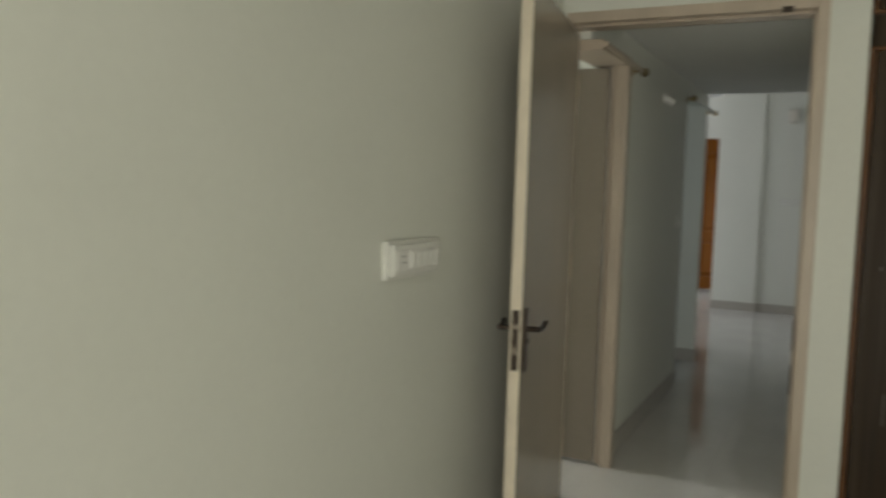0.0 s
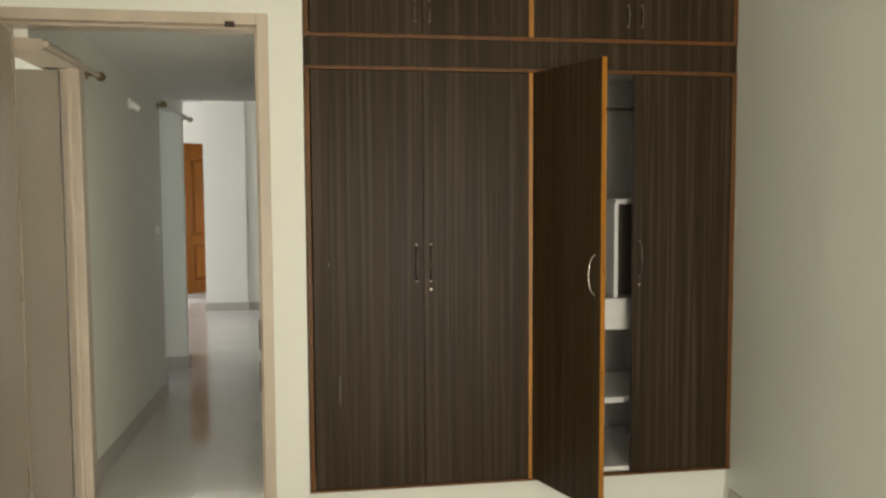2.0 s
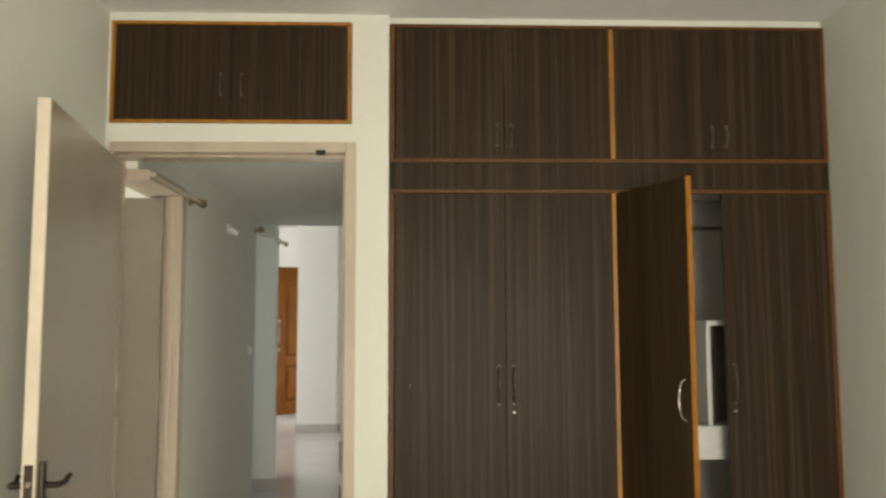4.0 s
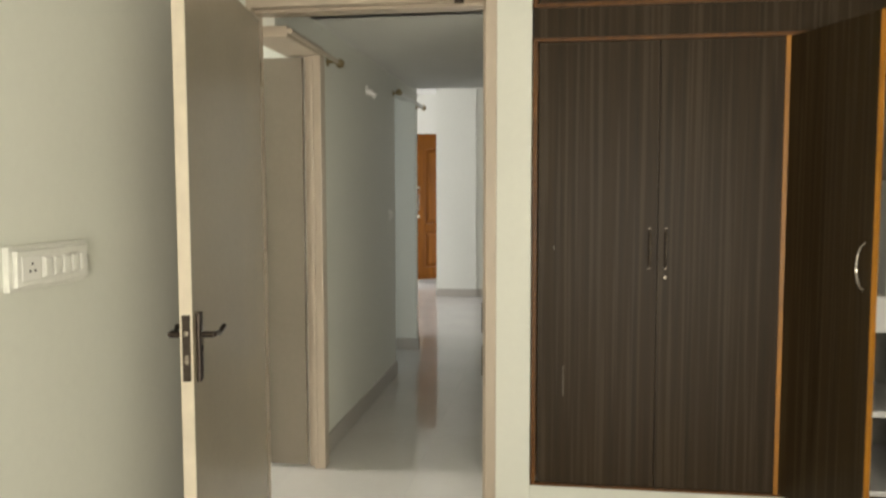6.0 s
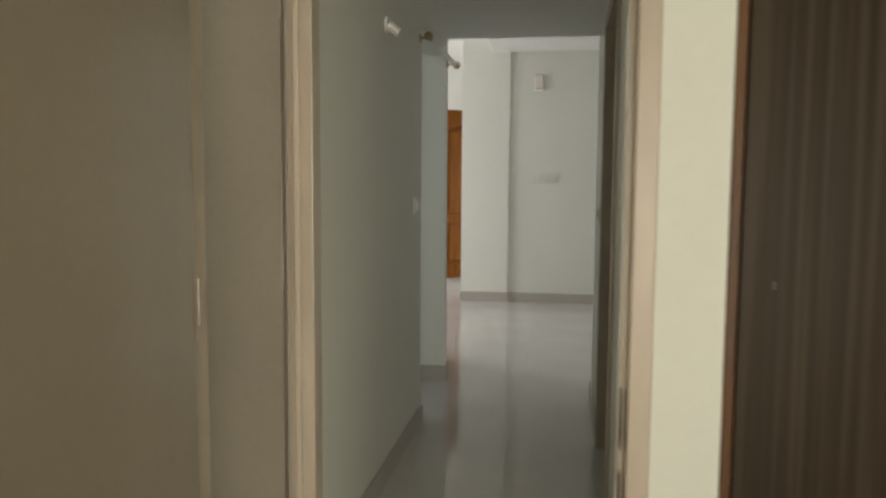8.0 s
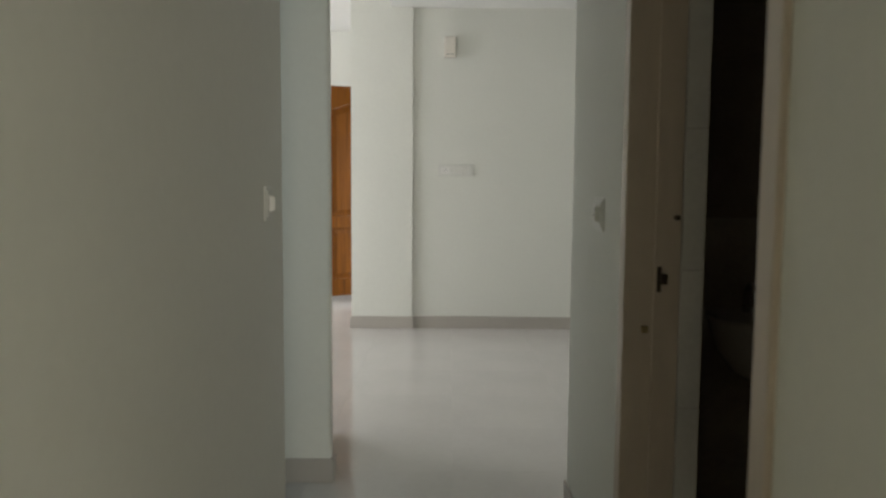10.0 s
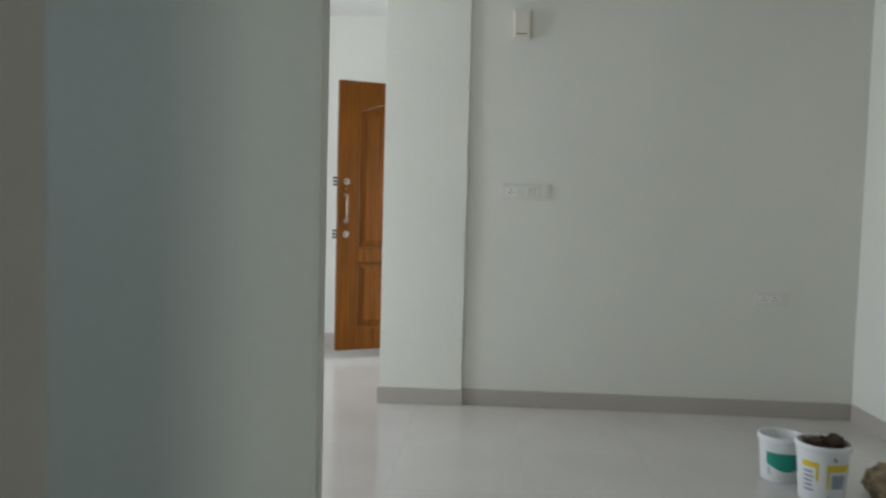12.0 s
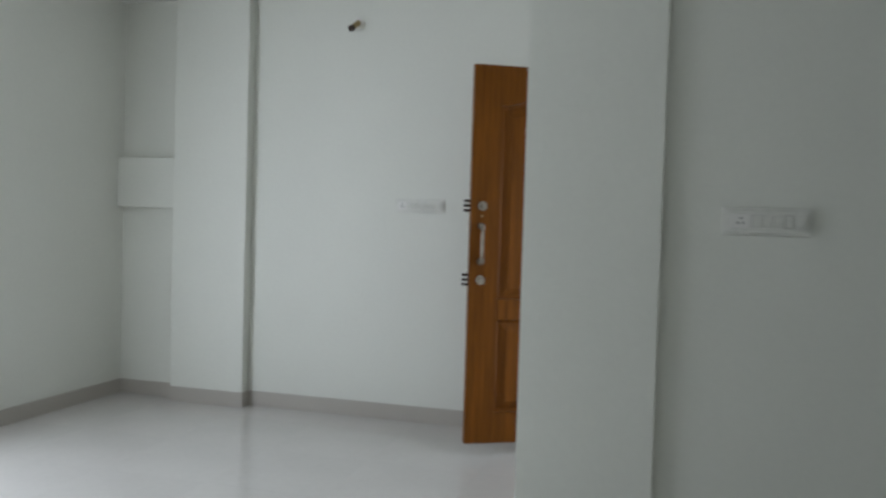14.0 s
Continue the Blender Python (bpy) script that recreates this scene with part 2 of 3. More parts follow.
# living room
structure("wall_south_living", [(-3.8, 6.77, 0, HL, 6.835, TOP)], PLASTER_LIVING, "white painted partition between side passage and hall", "wall", bevel=0.012)
structure("wall_south_east_living", [(0.975, 6.45, 0, 2.42, 6.57, 2.30)], PLASTER_LIVING, "white painted wall behind the bathroom", "wall")
structure("wall_east_living", [(2.42, 4.05, 0, 2.57, 10.34, TOP)], PLASTER_LIVING, "white painted side wall of the hall", "wall")
structure("wall_north_living", [(0.04, 10.180, 0, 2.42, 10.34, TOP)], PLASTER_LIVING, "white painted wall with switches beside a column", "wall")
structure("column", [(-0.433, 10.145, 0, 0.072, 10.45, TOP)], PLASTER_LIVING, "white painted square column standing proud of the wall", "column", bevel=0.002)
structure("wall_entrance", [(-0.06, 10.45, 0, 0.087, 10.82, TOP), (-0.06, 11.84, 0, 0.087, 12.0, TOP), (-0.06, 10.82, 2.17, 0.087, 11.84, TOP)], PLASTER_LIVING, "white painted wall with the entrance doorway", "wall")
structure("wall_north_alcove", [(-3.8, 12.0, 0, 0.087, 12.15, TOP)], PLASTER_LIVING, "white painted back wall of the hall", "wall")
structure("pilaster", [(-3.19, 11.915, 0, -2.63, 12.0, TOP)], PLASTER_LIVING, "white painted shallow pilaster on the back wall", "column", bevel=0.005)
structure("niche_beam", [(-3.66, 11.935, 1.33, -3.19, 12.0, 1.678)], PLASTER_LIVING, "white painted horizontal band in a shallow niche", "ledge", bevel=0.005)
structure("wall_west_living", [(-3.81, 6.835, 0, -3.66, 8.3, TOP), (-3.81, 10.2, 0, -3.66, 12.0, TOP), (-3.81, 8.3, 0, -3.66, 10.2, 0.1), (-3.81, 8.3, 2.2, -3.66, 10.2, TOP)], PLASTER_LIVING, "white painted side wall of the hall with a balcony opening", "wall")
structure("ceiling_living", [(-3.81, 6.83, 2.77, -0.10, 12.15, TOP + 0.1), (-0.10, 6.6, 2.63, 2.57, 10.45, TOP + 0.1)], CEILING, "white ceiling with a step down beside the column", "ceiling")
structure("ceiling_bedroom", [(-0.34, -2.75, 2.66, 2.95, 3.335, TOP + 0.1)], CEILING, "plain white bedroom ceiling", "ceiling")
structure("wall_partition_stub", [(-0.52, 6.835, 0, -0.30, 7.44, TOP)], PLASTER_LIVING, "white painted stub wall stepping back from the corridor", "wall", bevel=0.008)
# side room and bathroom shells
structure("wall_side_room", [(-3.55, 3.30, 0, -0.34, 3.42, 2.3), (-3.55, 4.12, 0, -0.22, 4.24, 2.165), (-3.55, 3.42, 0, -3.43, 4.12, 0.75), (-3.55, 3.42, 1.95, -3.43, 4.12, 2.165), (-1.40, 4.24, 0, -1.28, 4.3, 2.165), (-1.40, 5.5, 0, -1.28, 6.77, 2.165), (-1.40, 4.3, 0, -1.28, 5.5, 0.8), (-1.40, 4.3, 2.1, -1.28, 5.5, 2.165)], PLASTER_LIVING, "white painted walls of a side room with a window", "wall")
structure("wall_bathroom", [(0.975, 4.05, 0, 2.42, 4.15, 2.3), (0.98, 6.35, 0, 2.42, 6.45, 2.3), (2.32, 4.15, 0, 2.42, 6.35, 2.3)], BATH_DARK, "brown tiled bathroom walls coloured dark for the dim room", "wall")
structure("ceiling_bathroom", [(0.975, 4.05, 2.3, 2.42, 6.45, 2.4)], BATH_DARK, "bathroom ceiling coloured dark for the dim room", "ceiling")
structure("corridor_outside", [(0.087, 10.45, 0, 0.25, 10.6, TOP), (0.087, 12.0, 0, 1.6, 12.15, TOP), (1.6, 10.45, 0, 1.75, 12.15, TOP)], PLASTER_LIVING, "plain painted landing wall outside the entrance", "wall")
structure("ceiling_landing", [(-0.10, 10.45, 2.77, 1.75, 12.15, TOP)], CEILING, "plain landing ceiling", "ceiling")

# skirting tiles
S = 0.10
T = 0.012


def skirting(name, x0, y0, x1, y1):
    structure(name, [(x0, y0, 0, x1, y1, S)], SKIRT, "grey-beige glazed skirting tile along the wall foot", "skirting", bevel=0.002)


skirting("baseboard_west_corridor", HL, 3.99, HL + T, 5.892)
skirting("baseboard_opening_near", -0.22, 5.88, HL, 5.892)
skirting("baseboard_opening_far", -1.28, 6.758, HL + T, 6.77)
skirting("baseboard_partition_end", HL, 6.77, HL + T, 6.847)
skirting("baseboard_partition_back", -0.288, 6.835, HL, 6.847)
skirting("baseboard_stub", -0.30, 6.835, -0.288, 7.452)
skirting("baseboard_stub_back", -0.52, 7.44, -0.30, 7.452)
skirting("baseboard_east_corridor", HR - T, 5.76, HR, 6.57)
skirting("baseboard_east_corridor_near", HR - T, 3.42, HR, 4.62)
skirting("baseboard_column", -0.445, 10.131, 0.084, 10.145)
skirting("baseboard_column_side", -0.445, 10.145, -0.433, 10.46)
skirting("baseboard_north_living", 0.072, 10.160, 2.42, 10.180)
skirting("baseboard_east_living", 2.408, 6.6, 2.42, 10.16)
skirting("baseboard_north_alcove", -2.618, 11.988, -0.06, 12.0)
skirting("baseboard_pilaster", -3.202, 11.903, -2.618, 11.915)
skirting("baseboard_pilaster_side", -2.63, 11.915, -2.618, 12.0)
skirting("baseboard_niche", -3.66, 11.988, -3.19, 12.0)
skirting("baseboard_west_living", -3.66, 10.2, -3.648, 11.988)
skirting("baseboard_west_bedroom", LEFT, -2.6, LEFT + T, 3.30)
skirting("baseboard_east_bedroom", RIGHT - T, -2.6, RIGHT, 3.30)

# ---- bedroom ----


def door_frame(name, label, x0, x1, z1, y0, y1, w, m=None):
    """A frame of two posts and a head round an opening, lying along x."""
    root = thing(name, label, "door frame", m, kind="structure")
    for a, b in ((x0, x0 + 0.02), (x1 - w, x1)):
        bm = box(B(), a, y0, 0, b, y1, z1, 0.004)
        inner = b if a == x0 else a
        s = 1 if a == x0 else -1
        if s < 0:
            box(bm, inner, y0 + 0.045, 0, inner + s * 0.012, y1, z1 - w, 0.002)
        part("post", bm, FRAME, root)
    bm = box(B(), x0 + 0.02, y0, z1 - w, x1 - w, y1, z1, 0.004)
    box(bm, x0 + 0.02, y0 + 0.045, z1 - w - 0.012, x1 - w, y1, z1 - w, 0.002)
    part("head", bm, FRAME, root)
    return root


bedroom_frame = door_frame("door_frame", "cream painted wooden door frame of the bedroom", -0.172, 0.825, 2.118, 3.292, 3.428, 0.044)
bm = box(B(), 0.662, 3.286, 2.062, 0.700, 3.294, 2.084, 0.002)
box(bm, 0.672, 3.278, 2.068, 0.690, 3.288, 2.078, 0.002)
part("strike_plate", bm, BRONZE, bedroom_frame, "dark bronze bolt keeper under the head")
bm = B()
for z in (0.62, 0.79):
    box(bm, 0.7665, 3.31, z, 0.770, 3.335, z + 0.12, 0.001)
part("lock_keeper", bm, BRONZE, bedroom_frame)


def lever(bm, x, z, side, out):
    """A lever handle of a door leaf: stem and curved grip."""
    y = side * 0.045
    cyl(bm, (x, 0, z), (x, y, z), 0.009)
    tube(bm, [(x, y, z), (x + out * 0.025, y * 1.05, z + 0.001), (x + out * 0.05, y * 1.05, z - 0.005), (x + out * 0.075, y * 1.1, z + 0.005), (x + out * 0.09, y * 1.15, z + 0.010)], 0.008)


def flush_door(name, label, width, height, mat, m, locked=True):
    """A flush leaf: local x from hinge to free edge, y thickness from 0 to -0.036."""
    root = thing(name, label, "door", m)
    part("leaf", box(B(), 0, -0.034, 0, width - 0.004, -0.002, height, 0.001), mat, root)
    bm = box(B(), width - 0.004, -0.036, 0, width, 0, height, 0.001)
    part("edge_band", bm, CREAM, root, "cream painted leaf edge")
    if locked:
        bm = box(B(), width - 0.001, -0.030, 0.80, width + 0.0015, -0.006, 0.99, 0.001)
        lock = part("lock_plate", bm, BRONZE, root, "dark bronze mortise lock face")
        bm = box(B(), width, -0.024, 0.93, width + 0.006, -0.012, 0.945, 0.002)
        part("latch_bolt", bm, DULL, lock)
        part("dead_bolt", box(B(), width, -0.023, 0.85, width + 0.003, -0.013, 0.875, 0.001), DULL, lock)
        for side, y0, y1 in ((1, 0, 0.009), (-1, -0.045, -0.036)):
            bm = box(B(), width - 0.075, y0, 0.79, width - 0.035, y1, 0.99, 0.004)
            pl = part("handle_plate", bm, BRONZE, root, "dark bronze handle plate")
            bm = B()
            lever(bm, width - 0.055, 0.925, side, -1)
            if side < 0:
                bmesh.ops.translate(bm, verts=bm.verts[:], vec=(0, -0.036, 0))
            part("lever_handle", bm, BRONZE, pl, "dark bronze curved lever handle", True)
            cyl_b = cyl(B(), (width - 0.055, y0 if side < 0 else y1, 0.885), (width - 0.055, (y0 if side < 0 else y1) + side * 0.003, 0.885), 0.009)
            part("keyhole", cyl_b, BLACK, pl)
    for z in (0.25, 1.0, 1.75):
        part("hinge", cyl(B(), (-0.004, 0.004, z), (-0.004, 0.004, z + 0.10), 0.004, seg=12), mat, root)
    return root


ang = math.degrees(math.atan2(2.32 - 3.290, 0.04 + 0.112))
flush_door("bedroom_door", "open flush bedroom door in beige laminate with bronze lever", 0.98, 2.01, LEAF, pose(-0.112, 3.290, 0.012, 0, 0, ang))

# wardrobe set into the wall
WY = 3.312
WX = (0.985, 1.4355, 1.886, 2.338, 2.79)


def bow_handle(bm, x, y, z0, z1, out=0.032):
    pts = [(x, y, z0), (x, y - out * 0.55, z0 + 0.012)]
    for k in range(7):
        a = k / 6
        pts.append((x, y - out * (0.75 + 0.25 * math.sin(math.pi * a)), z0 + 0.025 + (z1 - z0 - 0.05) * a))
    pts += [(x, y - out * 0.55, z1 - 0.012), (x, y, z1)]
    tube(bm, pts, 0.0031, 8)
    cyl(bm, (x, y, z0), (x, y - 0.004, z0), 0.006, seg=12)
    cyl(bm, (x, y, z1), (x, y - 0.004, z1), 0.006, seg=12)


def cabinet_door(parent, x0, x1, z0, z1, y, handle_x, hz, m=None, mat=None, holed=True):
    """A laminated door with teak lipping and a bow handle; faces -y."""
    d = part("door", box(B(), x0 + 0.0008, y, z0 + 0.001, x1 - 0.0008, y + 0.018, z1 - 0.001, 0.0012), mat or LAMINATE, parent)
    hb = B()
    bow_handle(hb, handle_x, y, hz, hz + (0.15 if z1 - z0 > 1 else 0.085), 0.03 if z1 - z0 > 1 else 0.016)
    part("handle", hb, HANDLE, d, "slim bowed tarnished steel handle", True)
    if holed:
        lk = cyl(B(), (handle_x, y + 0.001, hz - 0.035), (handle_x, y - 0.004, hz - 0.035), 0.0055, seg=16)
        part("lock", lk, DULL, d, "round steel cabinet lock")
    return d


wardrobe = thing("wardrobe", "built-in dark wenge wardrobe with orange teak edging, one door open", "wardrobe")
# carcass: sides, backs and the middle partition
part("back_panel", box(B(), 0.98, 3.925, 0.2, 2.795, 3.945, 2.62), CARCASS, wardrobe)
for x in (0.962, 1.877, 2.779):
    part("side_panel", box(B(), x, 3.335, 0.2, x + 0.018, 3.922, 2.62), CARCASS, wardrobe)
part("bottom_panel", box(B(), 0.982, 3.335, 0.2, 2.778, 3.92, 0.218), CARCASS, wardrobe)
part("top_panel", box(B(), 0.982, 3.336, 1.975, 2.778, 3.92, 1.993), CARCASS, wardrobe)
# teak lipping round and between the doors, shaded tone on all but the middle
W = 0.017
for x, mat, lab in ((0.962, EDGE_DIM, "teak edging strip in a shaded brown tone"), (1.8795, EDGE, "orange teak edging strip"), (2.781, EDGE_DIM, "teak edging strip in a shaded brown tone")):
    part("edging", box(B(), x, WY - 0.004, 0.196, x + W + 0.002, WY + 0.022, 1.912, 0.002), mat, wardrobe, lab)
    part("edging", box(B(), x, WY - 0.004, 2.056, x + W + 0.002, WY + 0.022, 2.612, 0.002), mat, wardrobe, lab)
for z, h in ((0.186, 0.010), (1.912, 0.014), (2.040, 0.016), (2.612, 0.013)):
    part("edging", box(B(), 0.96, WY - 0.005, z, 2.80, WY + 0.023, z + h, 0.002), EDGE_DIM, wardrobe, "teak edging strip in a shaded brown tone")
part("rail_panel", box(B(), 0.962, WY, 1.927, 2.799, WY + 0.02, 2.039), LAMINATE, wardrobe)
for k in (0, 1, 3):
    hx = WX[k + 1] - 0.03 if k % 2 == 0 else WX[k] + 0.03
    cabinet_door(wardrobe, WX[k], WX[k + 1], 0.198, 1.911, WY, hx, 1.055, holed=k != 0)
for k in range(4):
    hx = WX[k + 1] - 0.03 if k % 2 == 0 else WX[k] + 0.03
    cabinet_door(wardrobe, WX[k], WX[k + 1], 2.057, 2.611, WY, hx, 2.11, holed=False)
# the open door, hinged on the middle post
turn = pose(1.893, WY + 0.002, 0, 0, 0, -70)
open_door = part("open_door", box(B(), 0.004, -0.0, 0.20, 0.446, 0.018, 1.909, 0.001), LAMINATE_BACK, wardrobe)
open_door.matrix_basis = turn
ed = B()
box(ed, 0.446, -0.001, 0.20, 0.451, 0.019, 1.909, 0.001)
part("edging", ed, EDGE, open_door, "orange teak edging strip")
ed = box(B(), -0.001, -0.001, 0.20, 0.004, 0.019, 1.909, 0.001)
part("edging", ed, EDGE, open_door, "orange teak edging strip")
hb = B()
bow_handle(hb, 0.415, 0, 1.03, 1.18)
part("handle", hb, STEEL, open_door, "slim bowed steel handle", True)
# inside: hanging rail, drawer, divider and shelves
part("hanging_rail", cyl(B(), (1.896, 3.6, 1.80), (2.778, 3.6, 1.80), 0.011), STEEL, wardrobe, smooth=True)
part("shelf", box(B(), 2.30, 3.42, 1.365, 2.777, 3.92, 1.385), CARCASS, wardrobe)
part("divider", box(B(), 2.295, 3.42, 0.95, 2.313, 3.92, 1.364), CARCASS, wardrobe)
# brown sheet standing in for the shade deep inside the compartment
part("compartment_shade", box(B(), 2.314, 3.55, 0.952, 2.777, 3.56, 1.363), INNER, wardrobe)
dr = part("drawer", box(B(), 1.90, 3.42, 0.808, 2.775, 3.90, 0.946, 0.002), CARCASS, wardrobe, "white drawer front")
part("drawer_knob", ball(B(), (2.0, 3.408, 0.877), 0.012), STEEL, dr, smooth=True)
part("shelf", box(B(), 1.896, 3.42, 0.478, 2.777, 3.92, 0.502), CARCASS, wardrobe)
for x, z0, z1 in ((1.085, 0.55, 0.67), (1.046, 1.12, 1.135)):
    part("scratch", box(B(), x, WY - 0.0012, z0, x + 0.003, WY - 0.0002, z1), SCRUFF, wardrobe, "pale scratch in the laminate")

loft = thing("loft_cabinet", "two-door dark wenge loft cabinet above the doorway", "cabinet")
part("body", box(B(), -0.175, 3.322, 2.212, 0.800, 3.94, 2.615), CARCASS, loft)
for a in ((-0.180, 2.197, 0.803, 2.210), (-0.180, 2.611, 0.803, 2.624)):
    part("edging", box(B(), a[0], 3.293, a[1], a[2], 3.319, a[3], 0.002), EDGE, loft, "orange teak edging strip")
for x in (-0.180, 0.788):
    part("edging", box(B(), x, 3.294, 2.2105, x + 0.015, 3.319, 2.6105, 0.002), EDGE, loft, "orange teak edging strip")
cabinet_door(loft, -0.165, 0.3115, 2.211, 2.610, 3.300, 0.268, 2.315, holed=False)
cabinet_door(loft, 0.3115, 0.788, 2.211, 2.610, 3.300, 0.352, 2.315, holed=False)


def switchboard(name, label, w, h, m, switches, sockets=1, mat=None, depth=0.022):
    """A modular switch plate on a wall; faces local -y, centred at the origin."""
    root = thing(name, label, "switchboard", m)
    part("base_plate", box(B(), -w / 2, -depth * 0.55, -h / 2, w / 2, 0, h / 2, 0.003), mat or PLASTIC, root)
    part("cover", box(B(), -w / 2 + 0.012, -depth, -h / 2 + 0.010, w / 2 - 0.012, -depth * 0.55, h / 2 - 0.010, 0.003), mat or PLASTIC, root)
    n = switches + sockets * 2
    step = (w - 0.05) / n
    x = -w / 2 + 0.025
    for k in range(sockets):
        s = part("socket", box(B(), x, -depth - 0.003, -h * 0.27, x + 2 * step - 0.004, -depth, h * 0.27, 0.002), PLASTIC, root)
        bm = B()
        for dx, dz in ((-0.009, -0.006), (0.009, -0.006), (0, 0.011)):
            cyl(bm, (x + step + dx, -depth - 0.0025, dz), (x + step + dx, -depth - 0.0036, dz), 0.0035, seg=10)
        part("socket_hole", bm, BLACK, s)
        x += 2 * step
    for k in range(switches):
        bm = box(B(), x + 0.002, -depth - 0.004, -h * 0.25, x + step - 0.003, -depth, h * 0.25, 0.002)
        r = part("switch", bm, PLASTIC_GREY if k % 4 == 3 else PLASTIC, root)
        part("rocker", box(B(), x + 0.004, -depth * 1.2 - 0.004, -h * 0.21, x + step - 0.005, -depth - 0.004, h * 0.21, 0.0035), mat or PLASTIC, r)
        x += step
    return root


switchboard("switchboard", "white modular switchboard on the bedroom wall beside the door", 0.30, 0.105, pose(LEFT, 2.01, 1.172, 0, 0, 90), 5, 1, depth=0.030, mat=PLATE)

# ---- corridor ----
side_frame = thing("door_frame", "beige painted rebated door frame of a side room", "door frame", kind="structure")
bm = box(B(), -0.098, 3.877, 0, -0.045, 3.949, 1.985, 0.004)
box(bm, -0.0975, 3.871, 0, -0.082, 3.878, 1.985, 0.002)
box(bm, -0.134, 3.912, 0, -0.098, 3.949, 1.985, 0.002)
part("post", bm, FRAME, side_frame)
part("head", box(B(), -0.225, 3.43, 1.986, -0.05, 3.949, 2.03, 0.004), FRAME, side_frame)
flush_door("side_room_door", "open grey-white flush door, colour darkened as in shade, standing in a side doorway", 0.72, 1.96, LEAF_GREY, pose(-0.138, 3.878, 0.016, 0, 0, 180), locked=False)


def curtain_rod(label, a, b, wall, near=True, mat=ROD):
    """A white tube on two brackets with brass end knobs; runs along y."""
    root = thing("curtain_rod", label, "curtain rod", group="curtain rods in the corridor")
    part("tube", cyl(B(), a, b, 0.0115), mat, root, smooth=True)
    for p, s in ((a, -1), (b, 1)) if near else ((b, 1),):
        bm = B()
        x, y, z = p
        cyl(bm, (x, y, z), (x, y + s * 0.012, z), 0.017)
        ball(bm, (x, y + s * 0.026, z), 0.023)
        cyl(bm, (x, y + s * 0.045, z), (x, y + s * 0.056, z), 0.009, 0.004)
        part("finial", bm, BRASS, root, "round antique brass finial", True)
        bm = cyl(B(), (wall, y - s * 0.03, z), (x, y - s * 0.03, z), 0.007)
        cyl(bm, (wall, y - s * 0.03, z), (wall + 0.006, y - s * 0.03, z), 0.022)
        cyl(bm, (x, y - s * 0.038, z), (x, y - s * 0.022, z), 0.016)
        part("bracket", bm, BRASS, root, "antique brass wall bracket", True)
    return root


curtain_rod("beige curtain rod with brass finials above a side door", (-0.040, 3.432, 2.008), (-0.048, 4.21, 2.0), HL, near=False, mat=FRAME)
curtain_rod("white curtain rod with brass finials across a side opening", (-0.048, 5.80, 2.04), (-0.048, 6.82, 2.04), HL)

lamp = thing("lamp_holder", "white angled lamp holder on the corridor wall", "lamp holder", pose(HL, 5.035, 1.96))
part("rose", cyl(B(), (0, 0, 0), (0.012, 0, 0), 0.032), PLASTIC, lamp, smooth=True)
part("holder", cyl(B(), (0.010, 0, 0), (0.045, 0.01, -0.026), 0.021, 0.017), PLASTIC, lamp, smooth=True)
part("cap", cyl(B(), (0.045, 0.01, -0.026), (0.054, 0.012, -0.032), 0.0195), PLASTIC, lamp, smooth=True)

switchboard("switch_plate", "small white switch plate on the corridor wall", 0.09, 0.09, pose(HL, 5.70, 1.18, 0, 0, 90), 2, 0, depth=0.008, mat=PLATE)
switchboard("switch_plate", "small white switch plate beside the bathroom door", 0.15, 0.10, pose(HR, 6.03, 1.145, 0, 0, -90), 2, 1, depth=0.009, mat=PLATE)

# bathroom doorway and what shows inside
bath = thing("door_frame", "cream painted bathroom door frame with a brass keeper", "door frame", kind="structure")
for a, b, s in ((4.70, 4.76, 1), (5.62, 5.68, -1)):
    bm = box(B(), HR - 0.012, a, 0, 0.965, b, 2.095, 0.004)
    inner = b if s > 0 else a
    box(bm, 0.90, inner, 0, 0.965, inner + s * 0.012, 2.03, 0.002)
    part("post", bm, FRAME, bath)
part("head", box(B(), HR - 0.012, 4.761, 2.035, 0.965, 5.619, 2.095, 0.004), FRAME, bath)
bm = box(B(), 0.906, 5.603, 0.965, 0.917, 5.609, 1.03, 0.002)
box(bm, 0.916, 5.598, 0.985, 0.932, 5.609, 1.012, 0.003)
part("lock_keeper", bm, BRONZE, bath, "dark bronze lock keeper")
part("bolt_keeper", box(B(), 0.872, 5.612, 0.858, 0.890, 5.6205, 0.876, 0.002), BRASS, bath, "small brass bolt keeper")
part("tower_bolt", cyl(B(), (0.952, 5.609, 1.154), (0.952, 5.592, 1.154), 0.008, 0.006), BRONZE, bath, "dark bronze bolt end", True)
reveal = structure("bathroom_tile_band", [(0.967, 5.604, 0, 1.02, 6.345, 2.2)], GROUT, "white tiled bathroom reveal with dark joints", "wall")
for k in range(6):
    z0 = 0.313 + 0.355 * (k - 1) if k else 0.0
    part("tile", box(B(), 0.966, 5.599, z0 + 0.002, 1.022, 5.6035, 0.313 + 0.355 * k - 0.002, 0.001), BATH_TILE, reveal)
structure("bathroom_dado", [(1.021, 6.342, 0, 2.32, 6.352, 1.12), (2.310, 4.15, 0, 2.321, 6.341, 1.12)], BATH_LOW, "brown-grey tiled lower bathroom wall", "wall")
basin = thing("wash_basin", "ivory wall-hung wash basin in the dim bathroom", "basin", pose(1.40, 6.165, 0))
